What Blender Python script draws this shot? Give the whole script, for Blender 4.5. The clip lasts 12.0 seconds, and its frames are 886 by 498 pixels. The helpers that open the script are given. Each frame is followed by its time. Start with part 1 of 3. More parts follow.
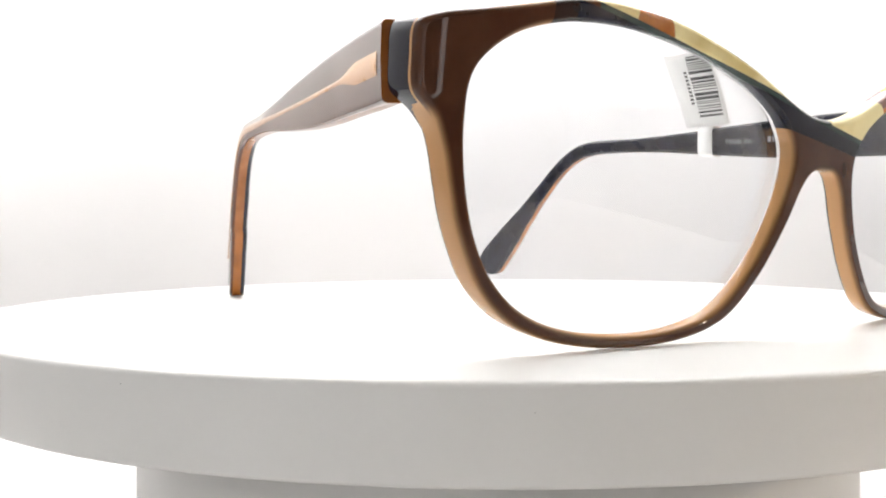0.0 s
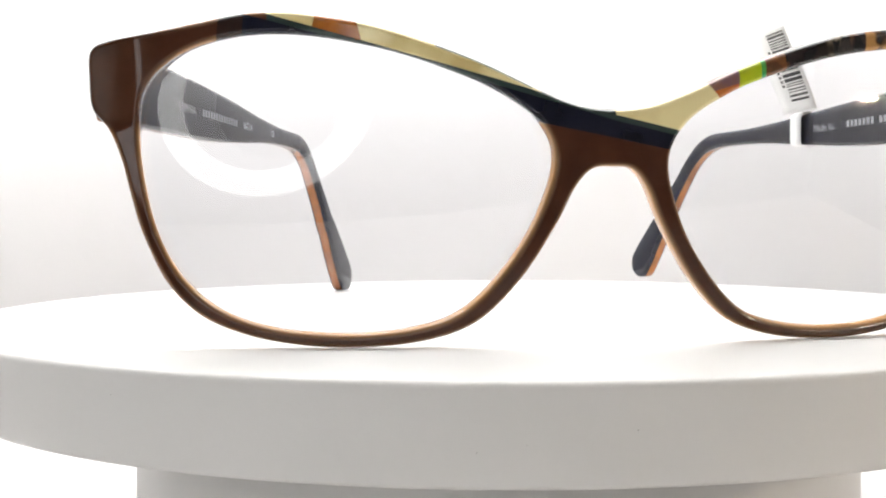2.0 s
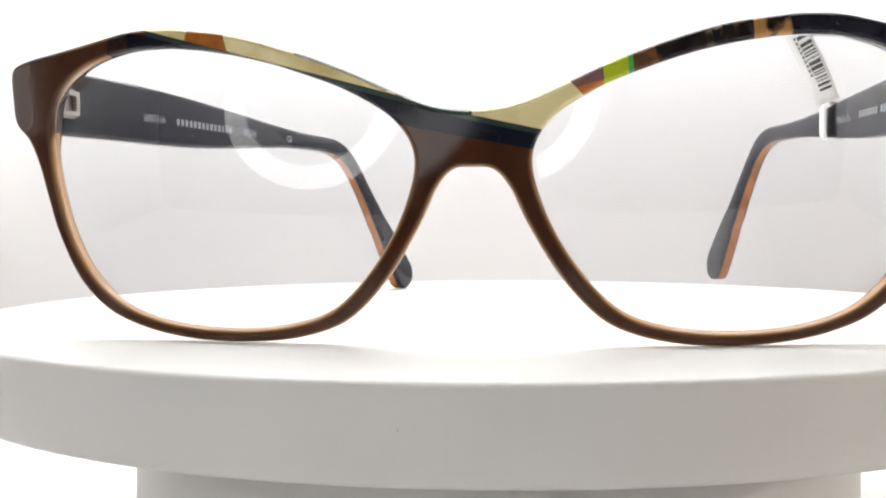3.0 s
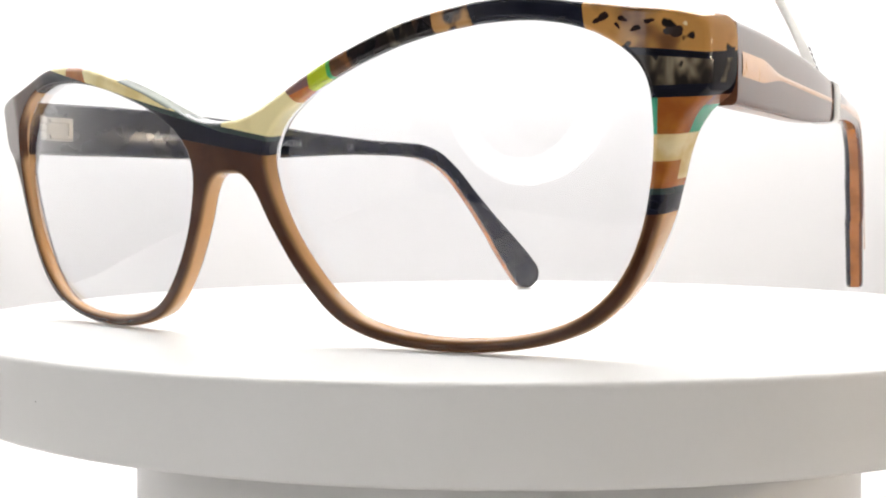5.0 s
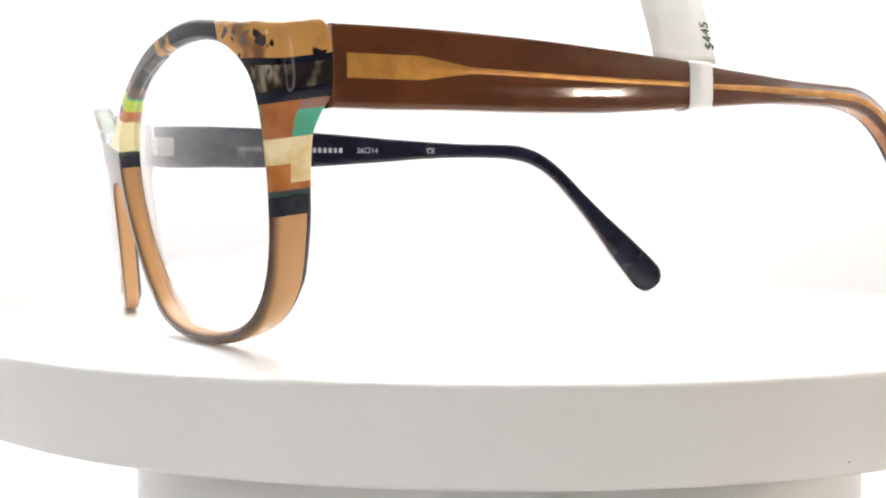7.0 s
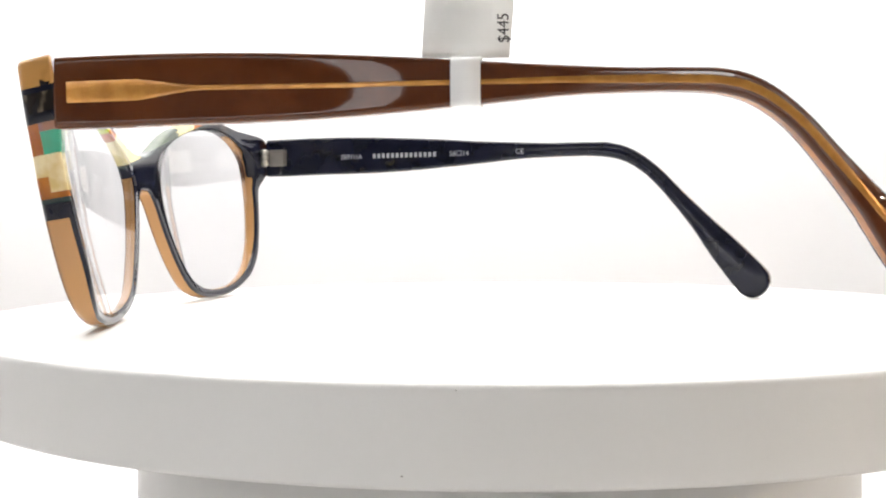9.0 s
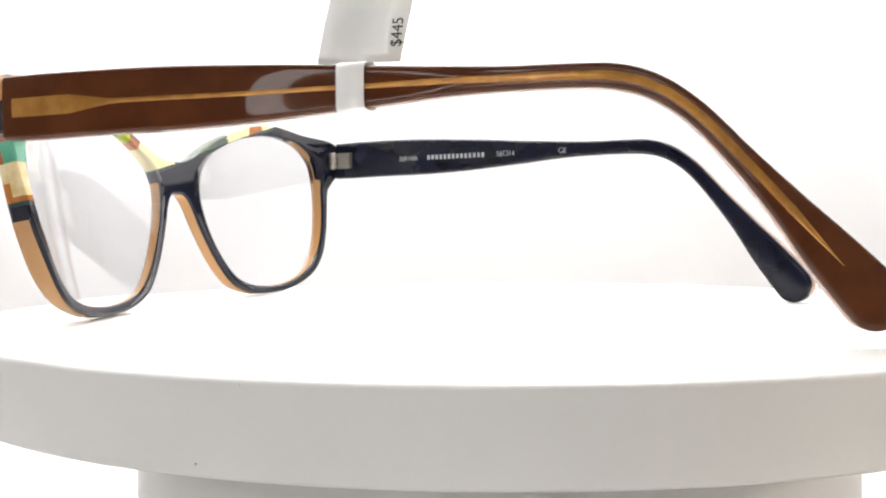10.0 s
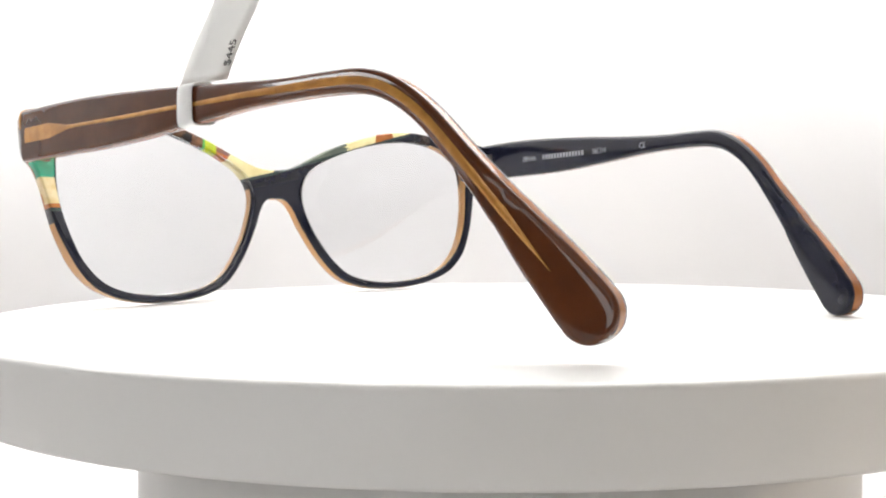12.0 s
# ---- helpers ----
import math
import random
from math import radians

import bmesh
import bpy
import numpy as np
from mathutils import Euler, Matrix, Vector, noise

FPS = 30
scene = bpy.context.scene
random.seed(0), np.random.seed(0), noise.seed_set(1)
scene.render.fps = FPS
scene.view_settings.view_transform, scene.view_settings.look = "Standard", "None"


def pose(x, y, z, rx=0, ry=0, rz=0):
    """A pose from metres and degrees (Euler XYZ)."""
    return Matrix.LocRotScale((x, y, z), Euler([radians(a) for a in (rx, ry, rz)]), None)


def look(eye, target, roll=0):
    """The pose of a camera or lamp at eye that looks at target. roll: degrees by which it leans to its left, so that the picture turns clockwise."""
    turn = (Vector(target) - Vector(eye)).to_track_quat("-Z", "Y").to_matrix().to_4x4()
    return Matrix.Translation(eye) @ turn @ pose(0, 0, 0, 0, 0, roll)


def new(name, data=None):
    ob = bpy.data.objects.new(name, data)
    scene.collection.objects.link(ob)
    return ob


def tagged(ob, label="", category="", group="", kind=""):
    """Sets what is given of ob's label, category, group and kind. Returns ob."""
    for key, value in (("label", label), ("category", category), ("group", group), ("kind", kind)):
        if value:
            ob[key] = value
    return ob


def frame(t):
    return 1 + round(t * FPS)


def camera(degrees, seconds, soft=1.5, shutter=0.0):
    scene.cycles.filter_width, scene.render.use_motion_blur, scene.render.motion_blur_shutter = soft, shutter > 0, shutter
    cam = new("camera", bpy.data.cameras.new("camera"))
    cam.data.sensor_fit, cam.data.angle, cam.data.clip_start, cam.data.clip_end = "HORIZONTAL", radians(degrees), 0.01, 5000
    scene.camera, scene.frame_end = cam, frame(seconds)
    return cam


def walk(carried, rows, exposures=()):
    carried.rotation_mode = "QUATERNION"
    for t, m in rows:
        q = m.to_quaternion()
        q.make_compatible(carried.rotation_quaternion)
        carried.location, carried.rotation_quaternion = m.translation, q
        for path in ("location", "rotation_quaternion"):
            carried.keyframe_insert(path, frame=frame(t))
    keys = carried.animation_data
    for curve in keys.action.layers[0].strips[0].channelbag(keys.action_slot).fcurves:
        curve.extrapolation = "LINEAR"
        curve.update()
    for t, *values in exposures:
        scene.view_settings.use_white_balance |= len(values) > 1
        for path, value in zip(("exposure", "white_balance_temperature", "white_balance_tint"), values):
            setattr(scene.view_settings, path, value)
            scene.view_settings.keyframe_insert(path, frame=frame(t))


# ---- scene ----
TOP = 0.052                     # height of the platter's upper face over the box floor
MM = 0.001
CLIP = 12.0

# camera: stands a hand's width before the platter; its mount sags by a fifth of a degree
cam = camera(47.83, CLIP, soft=2.1)
eye = Vector((0.0, -0.21, TOP + 0.01656))


def aimed(yaw, pitch, roll):
    return look(eye, eye + Vector((-math.sin(yaw) * math.cos(pitch), math.cos(yaw) * math.cos(pitch), math.sin(pitch))), roll)


walk(cam, [(0.0, aimed(0.04831, -0.02180, -0.227)), (CLIP, aimed(0.04942, -0.01846, -0.371))],
     exposures=[(0.0, -0.09), (2.2, -0.13), (2.8, -0.19), (3.3, -0.22), (4.7, -0.15), (5.2, 0.01), (6.0, 0.12), (7.0, 0.23), (8.0, 0.15), (9.0, 0.06), (10.5, 0.05), (12.0, -0.17)])

# light: a white photo box, its front closed by an added dark panel, with an LED ceiling, a ring lamp round the lens and
# a warm LED strip
world = bpy.data.worlds.new("world")
scene.world = world
world.use_nodes = True
world.node_tree.nodes["Background"].inputs[0].default_value = (1, 1, 1, 1)
world.node_tree.nodes["Background"].inputs[1].default_value = 0.05
CEILING_GLOW, RING_GLOW, STRIP_GLOW = 5.45, 1.9, 1000.0


# ---------------------------------------------------------------- materials
def principled(name, color, rough=0.4, metal=0.0, coat=0.0, grain=0.0, grain_scale=900.0, bump=0.0, bump_scale=1500.0, second=None, scale=120.0, spread=(0.4, 0.6)):
    """A node material: base colour with large soft variation towards second, fine grain and fine relief."""
    m = bpy.data.materials.new(name)
    m.use_nodes = True
    nt = m.node_tree
    b = nt.nodes["Principled BSDF"]
    b.inputs["Roughness"].default_value = rough
    b.inputs["Metallic"].default_value = metal
    b.inputs["Coat Weight"].default_value = coat
    b.inputs["Coat Roughness"].default_value = 0.03
    tc = nt.nodes.new("ShaderNodeTexCoord")
    n1 = nt.nodes.new("ShaderNodeTexNoise")
    n1.inputs["Scale"].default_value = scale
    n1.inputs["Detail"].default_value = 3
    nt.links.new(tc.outputs["Object"], n1.inputs["Vector"])
    ramp = nt.nodes.new("ShaderNodeValToRGB")
    ramp.color_ramp.elements[0].position, ramp.color_ramp.elements[1].position = spread
    c2 = second or tuple(c * 0.9 for c in color)
    ramp.color_ramp.elements[0].color = (*color, 1)
    ramp.color_ramp.elements[1].color = (*c2, 1)
    nt.links.new(n1.outputs["Fac"], ramp.inputs["Fac"])
    out = ramp.outputs["Color"]
    if grain:
        n2 = nt.nodes.new("ShaderNodeTexNoise")
        n2.inputs["Scale"].default_value = grain_scale
        n2.inputs["Detail"].default_value = 4
        nt.links.new(tc.outputs["Object"], n2.inputs["Vector"])
        mp = nt.nodes.new("ShaderNodeMapRange")
        mp.inputs["To Min"].default_value, mp.inputs["To Max"].default_value = 1 - grain, 1 + grain
        nt.links.new(n2.outputs["Fac"], mp.inputs["Value"])
        mx = nt.nodes.new("ShaderNodeVectorMath")
        mx.operation = "SCALE"
        nt.links.new(out, mx.inputs[0])
        nt.links.new(mp.outputs["Result"], mx.inputs["Scale"])
        out = mx.outputs["Vector"]
    nt.links.new(out, b.inputs["Base Color"])
    if bump:
        n3 = nt.nodes.new("ShaderNodeTexNoise")
        n3.inputs["Scale"].default_value = bump_scale
        n3.inputs["Detail"].default_value = 2
        nt.links.new(tc.outputs["Object"], n3.inputs["Vector"])
        bp = nt.nodes.new("ShaderNodeBump")
        bp.inputs["Strength"].default_value = bump
        bp.inputs["Distance"].default_value = 0.0002
        nt.links.new(n3.outputs["Fac"], bp.inputs["Height"])
        nt.links.new(bp.outputs["Normal"], b.inputs["Normal"])
    return m


def glowing(name, color, strength):
    m = bpy.data.materials.new(name)
    m.use_nodes = True
    b = m.node_tree.nodes["Principled BSDF"]
    b.inputs["Base Color"].default_value = (0.8, 0.8, 0.8, 1)
    b.inputs["Emission Color"].default_value = (*color, 1)
    b.inputs["Emission Strength"].default_value = strength
    return m


def mottled(name, ground, cloud, spot, scale, spread, cut, stretch=(1, 1, 1), spot_scale=380.0):
    """Tortoise or horn acetate: soft clouds in a ground colour, and a few crisp dark flecks."""
    m = bpy.data.materials.new(name)
    m.use_nodes = True
    nt = m.node_tree
    b = nt.nodes["Principled BSDF"]
    b.inputs["Roughness"].default_value = 0.08
    b.inputs["Specular IOR Level"].default_value = 0.33
    tc = nt.nodes.new("ShaderNodeTexCoord")
    mp = nt.nodes.new("ShaderNodeMapping")
    mp.inputs["Scale"].default_value = stretch
    nt.links.new(tc.outputs["Object"], mp.inputs["Vector"])

    def noise(size, detail, lo, hi):
        n = nt.nodes.new("ShaderNodeTexNoise")
        n.inputs["Scale"].default_value = size
        n.inputs["Detail"].default_value = detail
        n.inputs["Distortion"].default_value = 0.25
        nt.links.new(mp.outputs["Vector"], n.inputs["Vector"])
        r = nt.nodes.new("ShaderNodeMapRange")
        r.interpolation_type = "SMOOTHSTEP"
        r.inputs["From Min"].default_value, r.inputs["From Max"].default_value = lo, hi
        nt.links.new(n.outputs["Fac"], r.inputs["Value"])
        return r.outputs["Result"]

    m1, m2 = nt.nodes.new("ShaderNodeMix"), nt.nodes.new("ShaderNodeMix")
    for x in (m1, m2):
        x.data_type = "RGBA"
    m1.inputs[6].default_value, m1.inputs[7].default_value = (*ground, 1), (*cloud, 1)
    m2.inputs[7].default_value = (*spot, 1)
    nt.links.new(noise(scale, 2.0, *spread), m1.inputs[0])
    nt.links.new(noise(spot_scale, 1.0, cut, cut + 0.03), m2.inputs[0])
    nt.links.new(m1.outputs[2], m2.inputs[6])
    nt.links.new(m2.outputs[2], b.inputs["Base Color"])
    return m


BROWN = principled("brown_acetate", (0.066, 0.0225, 0.0105), 0.07, second=(0.052, 0.017, 0.0075), grain=0.06, scale=160)
BROWN_TEMPLE = principled("red_brown_acetate", (0.108, 0.032, 0.0095), 0.03, second=(0.086, 0.024, 0.0072), grain=0.05, scale=120)
TAN = principled("amber_core_acetate", (0.54, 0.30, 0.125), 0.09, second=(0.44, 0.215, 0.08), grain=0.05, scale=140)


def laminated():
    """Front sheet: brown face, amber core, black back layer; a backlit glow is painted in as the brown's fade to amber.
    The depth in the sheet is stored on the mesh.
    """
    m = principled("laminated_front_acetate", (0.066, 0.0225, 0.0105), 0.07, second=(0.052, 0.017, 0.0075), grain=0.06, scale=160)
    nt = m.node_tree
    b = nt.nodes["Principled BSDF"]
    brown = b.inputs["Base Color"].links[0].from_socket
    at = nt.nodes.new("ShaderNodeAttribute")
    at.attribute_name = "depth"
    r = nt.nodes.new("ShaderNodeMapRange")
    r.interpolation_type = "SMOOTHSTEP"
    r.inputs["From Min"].default_value, r.inputs["From Max"].default_value = 0.03, 0.80
    nt.links.new(at.outputs["Fac"], r.inputs["Value"])
    cut = nt.nodes.new("ShaderNodeMath")
    cut.operation = "GREATER_THAN"
    cut.inputs[1].default_value = 2.75
    nt.links.new(at.outputs["Fac"], cut.inputs[0])
    m1, m2 = nt.nodes.new("ShaderNodeMix"), nt.nodes.new("ShaderNodeMix")
    for x in (m1, m2):
        x.data_type = "RGBA"
    nt.links.new(r.outputs["Result"], m1.inputs[0])
    nt.links.new(brown, m1.inputs[6])
    m1.inputs[7].default_value = (0.52, 0.28, 0.115, 1)
    nt.links.new(cut.outputs[0], m2.inputs[0])
    nt.links.new(m1.outputs[2], m2.inputs[6])
    m2.inputs[7].default_value = (0.008, 0.009, 0.019, 1)
    nt.links.new(m2.outputs[2], b.inputs["Base Color"])
    return m


FRONT_SHEET = laminated()
FRONT_SHEET.node_tree.nodes["Principled BSDF"].inputs["Specular IOR Level"].default_value = 0.36
ORANGE_EDGE = principled("orange_edge_acetate", (0.36, 0.125, 0.028), 0.1, second=(0.26, 0.085, 0.018), scale=200)
NAVY = principled("navy_black_acetate", (0.008, 0.009, 0.020), 0.12, second=(0.005, 0.006, 0.014), grain=0.1, scale=180)
NAVY.node_tree.nodes["Principled BSDF"].inputs["Specular IOR Level"].default_value = 0.34
CREAM = principled("cream_acetate", (0.85, 0.75, 0.40), 0.09, second=(0.68, 0.55, 0.24), scale=110)
CREAM_PALE = principled("pale_cream_acetate", (0.80, 0.68, 0.40), 0.09, second=(0.66, 0.48, 0.2), scale=240)
ORANGE = principled("orange_acetate", (0.44, 0.155, 0.025), 0.09, second=(0.33, 0.09, 0.015), scale=220)
RED = principled("red_orange_acetate", (0.55, 0.11, 0.03), 0.09, second=(0.50, 0.20, 0.05), scale=300)
LIME = principled("lime_acetate", (0.52, 0.60, 0.02), 0.09, second=(0.42, 0.55, 0.02), scale=200)
GREEN = principled("green_acetate", (0.05, 0.30, 0.17), 0.09, second=(0.03, 0.36, 0.22), scale=200)
DARK_GREEN = principled("dark_green_acetate", (0.030, 0.050, 0.045), 0.09, scale=200)
PURPLE = principled("plum_acetate", (0.20, 0.11, 0.12), 0.09, second=(0.26, 0.12, 0.07), scale=300)
LEAF = principled("leaf_green_acetate", (0.09, 0.40, 0.06), 0.09, second=(0.05, 0.36, 0.12), scale=300)
DARK_BROWN = principled("dark_brown_acetate", (0.030, 0.013, 0.009), 0.08, second=(0.022, 0.010, 0.008), scale=200)
RUST = principled("rust_acetate", (0.22, 0.085, 0.03), 0.09, second=(0.10, 0.045, 0.02), scale=420)
SMOKE = mottled("smoky_horn_acetate", (0.017, 0.013, 0.011), (0.34, 0.28, 0.19), (0.010, 0.009, 0.010), 260, (0.50, 0.78), 0.60, (1.5, 1.5, 0.7))
TORTOISE = mottled("tortoise_acetate", (0.55, 0.28, 0.08), (0.17, 0.075, 0.03), (0.012, 0.008, 0.008), 170, (0.46, 0.64), 0.66)
HORN = mottled("dark_amber_horn_acetate", (0.030, 0.018, 0.013), (0.46, 0.24, 0.08), (0.010, 0.008, 0.009), 330, (0.44, 0.60), 0.60)
DARK_TORTOISE = mottled("dark_tortoise_acetate", (0.020, 0.014, 0.014), (0.13, 0.068, 0.034), (0.009, 0.008, 0.010), 240, (0.50, 0.66), 0.62)
GREY_GREEN = principled("grey_green_acetate", (0.15, 0.18, 0.13), 0.35, second=(0.09, 0.11, 0.09), scale=160)
GREY_GREEN.node_tree.nodes["Principled BSDF"].inputs["Specular IOR Level"].default_value = 0.2
GOLD = principled("gold_core_wire", (0.64, 0.30, 0.06), 0.22, metal=0.45, second=(0.50, 0.22, 0.045), grain=0.1, grain_scale=2500, scale=300, coat=0.5, bump=0.28, bump_scale=1500)
STEEL = principled("nickel_steel", (0.50, 0.47, 0.42), 0.3, metal=1.0, scale=400, grain=0.05)
PAPER = principled("white_tag_paper", (0.88, 0.88, 0.87), 0.6, scale=90, second=(0.85, 0.85, 0.845), grain=0.015, bump=0.05)
BAND_PAPER = principled("white_band_paper", (0.93, 0.93, 0.925), 0.6, scale=90, second=(0.91, 0.91, 0.905), grain=0.01, bump=0.04)
_nt = PAPER.node_tree
_tr, _mx = _nt.nodes.new("ShaderNodeBsdfTranslucent"), _nt.nodes.new("ShaderNodeMixShader")
_tr.inputs["Color"].default_value = (0.93, 0.93, 0.91, 1)
_mx.inputs["Fac"].default_value = 0.38
_nt.links.new(_nt.nodes["Principled BSDF"].outputs[0], _mx.inputs[1])
_nt.links.new(_tr.outputs[0], _mx.inputs[2])
_nt.links.new(_mx.outputs[0], _nt.nodes["Material Output"].inputs["Surface"])
INK = principled("black_ink", (0.02, 0.02, 0.022), 0.6)
PRINT = principled("pale_grey_print", (0.36, 0.37, 0.40), 0.5)
PLATTER = principled("white_platter_plastic", (0.80, 0.80, 0.785), 0.38, scale=14, second=(0.775, 0.775, 0.76), grain=0.012, grain_scale=1200, bump=0.06, bump_scale=2500)
BASE = principled("white_base_plastic", (0.78, 0.78, 0.77), 0.42, scale=20, grain=0.01, bump=0.05)
SPECK = principled("dust_speck", (0.16, 0.14, 0.12), 0.8)
WALL = principled("white_box_lining", (0.87, 0.87, 0.87), 0.65, scale=6, second=(0.85, 0.85, 0.855), grain=0.01, bump=0.04)
FRONT_STAND_IN = principled("dark_grey_front_stand_in", (0.10, 0.10, 0.105), 0.6, scale=8, grain=0.02, bump=0.05)
FLOOR = principled("white_box_floor", (0.77, 0.75, 0.745), 0.5, scale=8, second=(0.75, 0.73, 0.725), grain=0.01, bump=0.04)
HOUSING = principled("white_lamp_housing", (0.6, 0.6, 0.6), 0.5, scale=30)
LED_PANEL = glowing("led_panel_light", (1.0, 0.985, 0.97), CEILING_GLOW)
LED_RING = glowing("led_ring_light", (1.0, 0.99, 0.98), RING_GLOW)
LED_WARM = glowing("led_strip_warm_light", (1.0, 0.83, 0.62), STRIP_GLOW)
LENS = bpy.data.materials.new("clear_demo_lens")
LENS.use_nodes = True
_b = LENS.node_tree.nodes["Principled BSDF"]
_b.inputs["Base Color"].default_value = (0.90, 0.907, 0.926, 1)
_b.inputs["Roughness"].default_value = 0.0
_b.inputs["IOR"].default_value = 1.5
_b.inputs["Transmission Weight"].default_value = 1.0


# ---------------------------------------------------------------- mesh helpers
def mesh_of(name, bm, material, smooth=True):
    me = bpy.data.meshes.new(name)
    for f in bm.faces:
        f.smooth = smooth
    bm.to_mesh(me)
    bm.free()
    for m in material if isinstance(material, (list, tuple)) else [material]:
        me.materials.append(m)
    return me


def part(name, bm, material, parent, label="", smooth=True):
    ob = new(name, mesh_of(name, bm, material, smooth))
    ob.parent = parent
    if label:
        tagged(ob, label)
    return ob


def empty(name, at):
    ob = new(name)
    ob.empty_display_size = 0.01
    ob.matrix_basis = at
    return ob


def box(bm, lo, hi, m=None):
    v = [bm.verts.new((x, y, z)) for x in (lo[0], hi[0]) for y in (lo[1], hi[1]) for z in (lo[2], hi[2])]
    for q in ((0, 1, 3, 2), (4, 6, 7, 5), (0, 4, 5, 1), (2, 3, 7, 6), (0, 2, 6, 4), (1, 5, 7, 3)):
        bm.faces.new([v[i] for i in q])
    if m is not None:
        bmesh.ops.transform(bm, matrix=m, verts=v)
    return v


def lathe(bm, profile, n=96, top=True):
    """Turn a list of (radius, height) round the z axis; the ends on the axis are closed."""
    rings = []
    for r, z in profile:
        if r < 1e-6:
            rings.append([bm.verts.new((0, 0, z))])
        else:
            rings.append([bm.verts.new((r * math.cos(2 * math.pi * i / n), r * math.sin(2 * math.pi * i / n), z)) for i in range(n)])
    for a, b in zip(rings, rings[1:]):
        for i in range(n):
            j = (i + 1) % n
            q = [a[i % len(a)], a[j % len(a)], b[j % len(b)], b[i % len(b)]]
            q = [v for k, v in enumerate(q) if v not in q[:k]]
            if len(q) > 2:
                bm.faces.new(q)
    bmesh.ops.recalc_face_normals(bm, faces=bm.faces)


def spline(points, steps, closed=True):
    """Catmull-Rom curve through the points."""
    p = [np.array(q, float) for q in points]
    n = len(p)
    out = []
    for i in range(n if closed else n - 1):
        g = [p[(i + k) % n] if closed else p[min(max(i + k, 0), n - 1)] for k in (-1, 0, 1, 2)]
        for k in range(steps):
            t = k / steps
            out.append(0.5 * (2 * g[1] + (g[2] - g[0]) * t + (2 * g[0] - 5 * g[1] + 4 * g[2] - g[3]) * t * t + (3 * g[1] - g[0] - 3 * g[2] + g[3]) * t ** 3))
    if not closed:
        out.append(p[-1])
    return np.array(out)


def inset(c, d):
    """Move a closed outline inwards by d (to its left when it runs anticlockwise)."""
    t = np.roll(c, -1, 0) - np.roll(c, 1, 0)
    t /= np.linalg.norm(t, axis=1)[:, None]
    return c + d * np.stack([-t[:, 1], t[:, 0]], 1)


def lettering(name, text, size, material, parent, m, label="", depth=0.00003):
    cu = bpy.data.curves.new(name, "FONT")
    cu.body, cu.size, cu.extrude = text, size, depth
    tmp = new(name, cu)
    bpy.context.view_layer.update()
    me = bpy.data.meshes.new_from_object(tmp)
    bpy.data.objects.remove(tmp)
    me.materials.clear()
    me.materials.append(material)
    ob = new(name, me)
    ob.parent, ob.matrix_basis = parent, m
    if label:
        tagged(ob, label)
    return ob


# ---------------------------------------------------------------- the photo box
BX, BY0, BY1, BZ = 0.27, -0.262, 0.30, 0.36


def photo_box():
    bm = bmesh.new()
    box(bm, (-BX - 0.02, BY0 - 0.02, -0.012), (BX + 0.02, BY1 + 0.02, 0.0))
    floor = part("floor", bm, FLOOR, None, smooth=False)
    tagged(floor, "smooth white floor of the photo box", "floor", kind="structure")
    # back and sides: one bent sheet with round corners
    rc, n = 0.10, 14
    line = [(-BX, BY0), (-BX, BY1 - rc)]
    line += [(-BX + rc - rc * math.cos(a), BY1 - rc + rc * math.sin(a)) for a in (math.pi / 2 * k / n for k in range(1, n + 1))]
    line += [(BX - rc + rc * math.sin(a), BY1 - rc + rc * math.cos(a)) for a in (math.pi / 2 * k / n for k in range(0, n + 1))]
    line += [(BX, BY0)]
    bm = bmesh.new()
    t = 0.006
    cols = []
    for i, (x, y) in enumerate(line):
        a, b = line[max(i - 1, 0)], line[min(i + 1, len(line) - 1)]
        d = Vector((b[0] - a[0], b[1] - a[1])).normalized()
        o = Vector((x - d.y * t, y + d.x * t))
        cols.append([bm.verts.new(v) for v in ((x, y, 0.0), (x, y, BZ), (o.x, o.y, BZ), (o.x, o.y, 0.0))])
    for a, b in zip(cols, cols[1:]):
        for k in range(4):
            bm.faces.new((a[k], a[(k + 1) % 4], b[(k + 1) % 4], b[k]))
    bm.faces.new(cols[0])
    bm.faces.new(cols[-1][::-1])
    bmesh.ops.recalc_face_normals(bm, faces=bm.faces)
    wall = part("wall_back", bm, WALL, None)
    tagged(wall, "seamless white curved backdrop sheet of the photo box", "backdrop", kind="structure")
    # added, unseen: dark panel in place of the opening, keeps front light low
    bm = bmesh.new()
    box(bm, (-BX - 0.006, BY0 - 0.008, 0.0), (BX + 0.006, BY0, BZ))
    tagged(part("front_stand_in", bm, FRONT_STAND_IN, None, smooth=False), "unseen dark grey panel standing in for the open box front", "wall", kind="structure")
    bm = bmesh.new()
    box(bm, (-BX - 0.02, BY0 - 0.02, BZ), (BX + 0.02, BY1 + 0.02, BZ + 0.01))
    tagged(part("ceiling", bm, WALL, None, smooth=False), "white lid of the photo box", "ceiling", kind="structure")


def led_ceiling():
    thing = empty("ceiling_light", pose(-0.03, 0.115, BZ))
    bm = bmesh.new()
    box(bm, (-0.225, -0.165, -0.008), (0.225, 0.165, 0.0))
    part("frame", bm, HOUSING, thing, smooth=False)
    bm = bmesh.new()
    box(bm, (-0.215, -0.155, -0.012), (0.215, 0.155, -0.008))
    part("diffuser", bm, LED_PANEL, thing, smooth=False)
    tagged(thing, "flat white LED ceiling panel, switched on", "lamp")


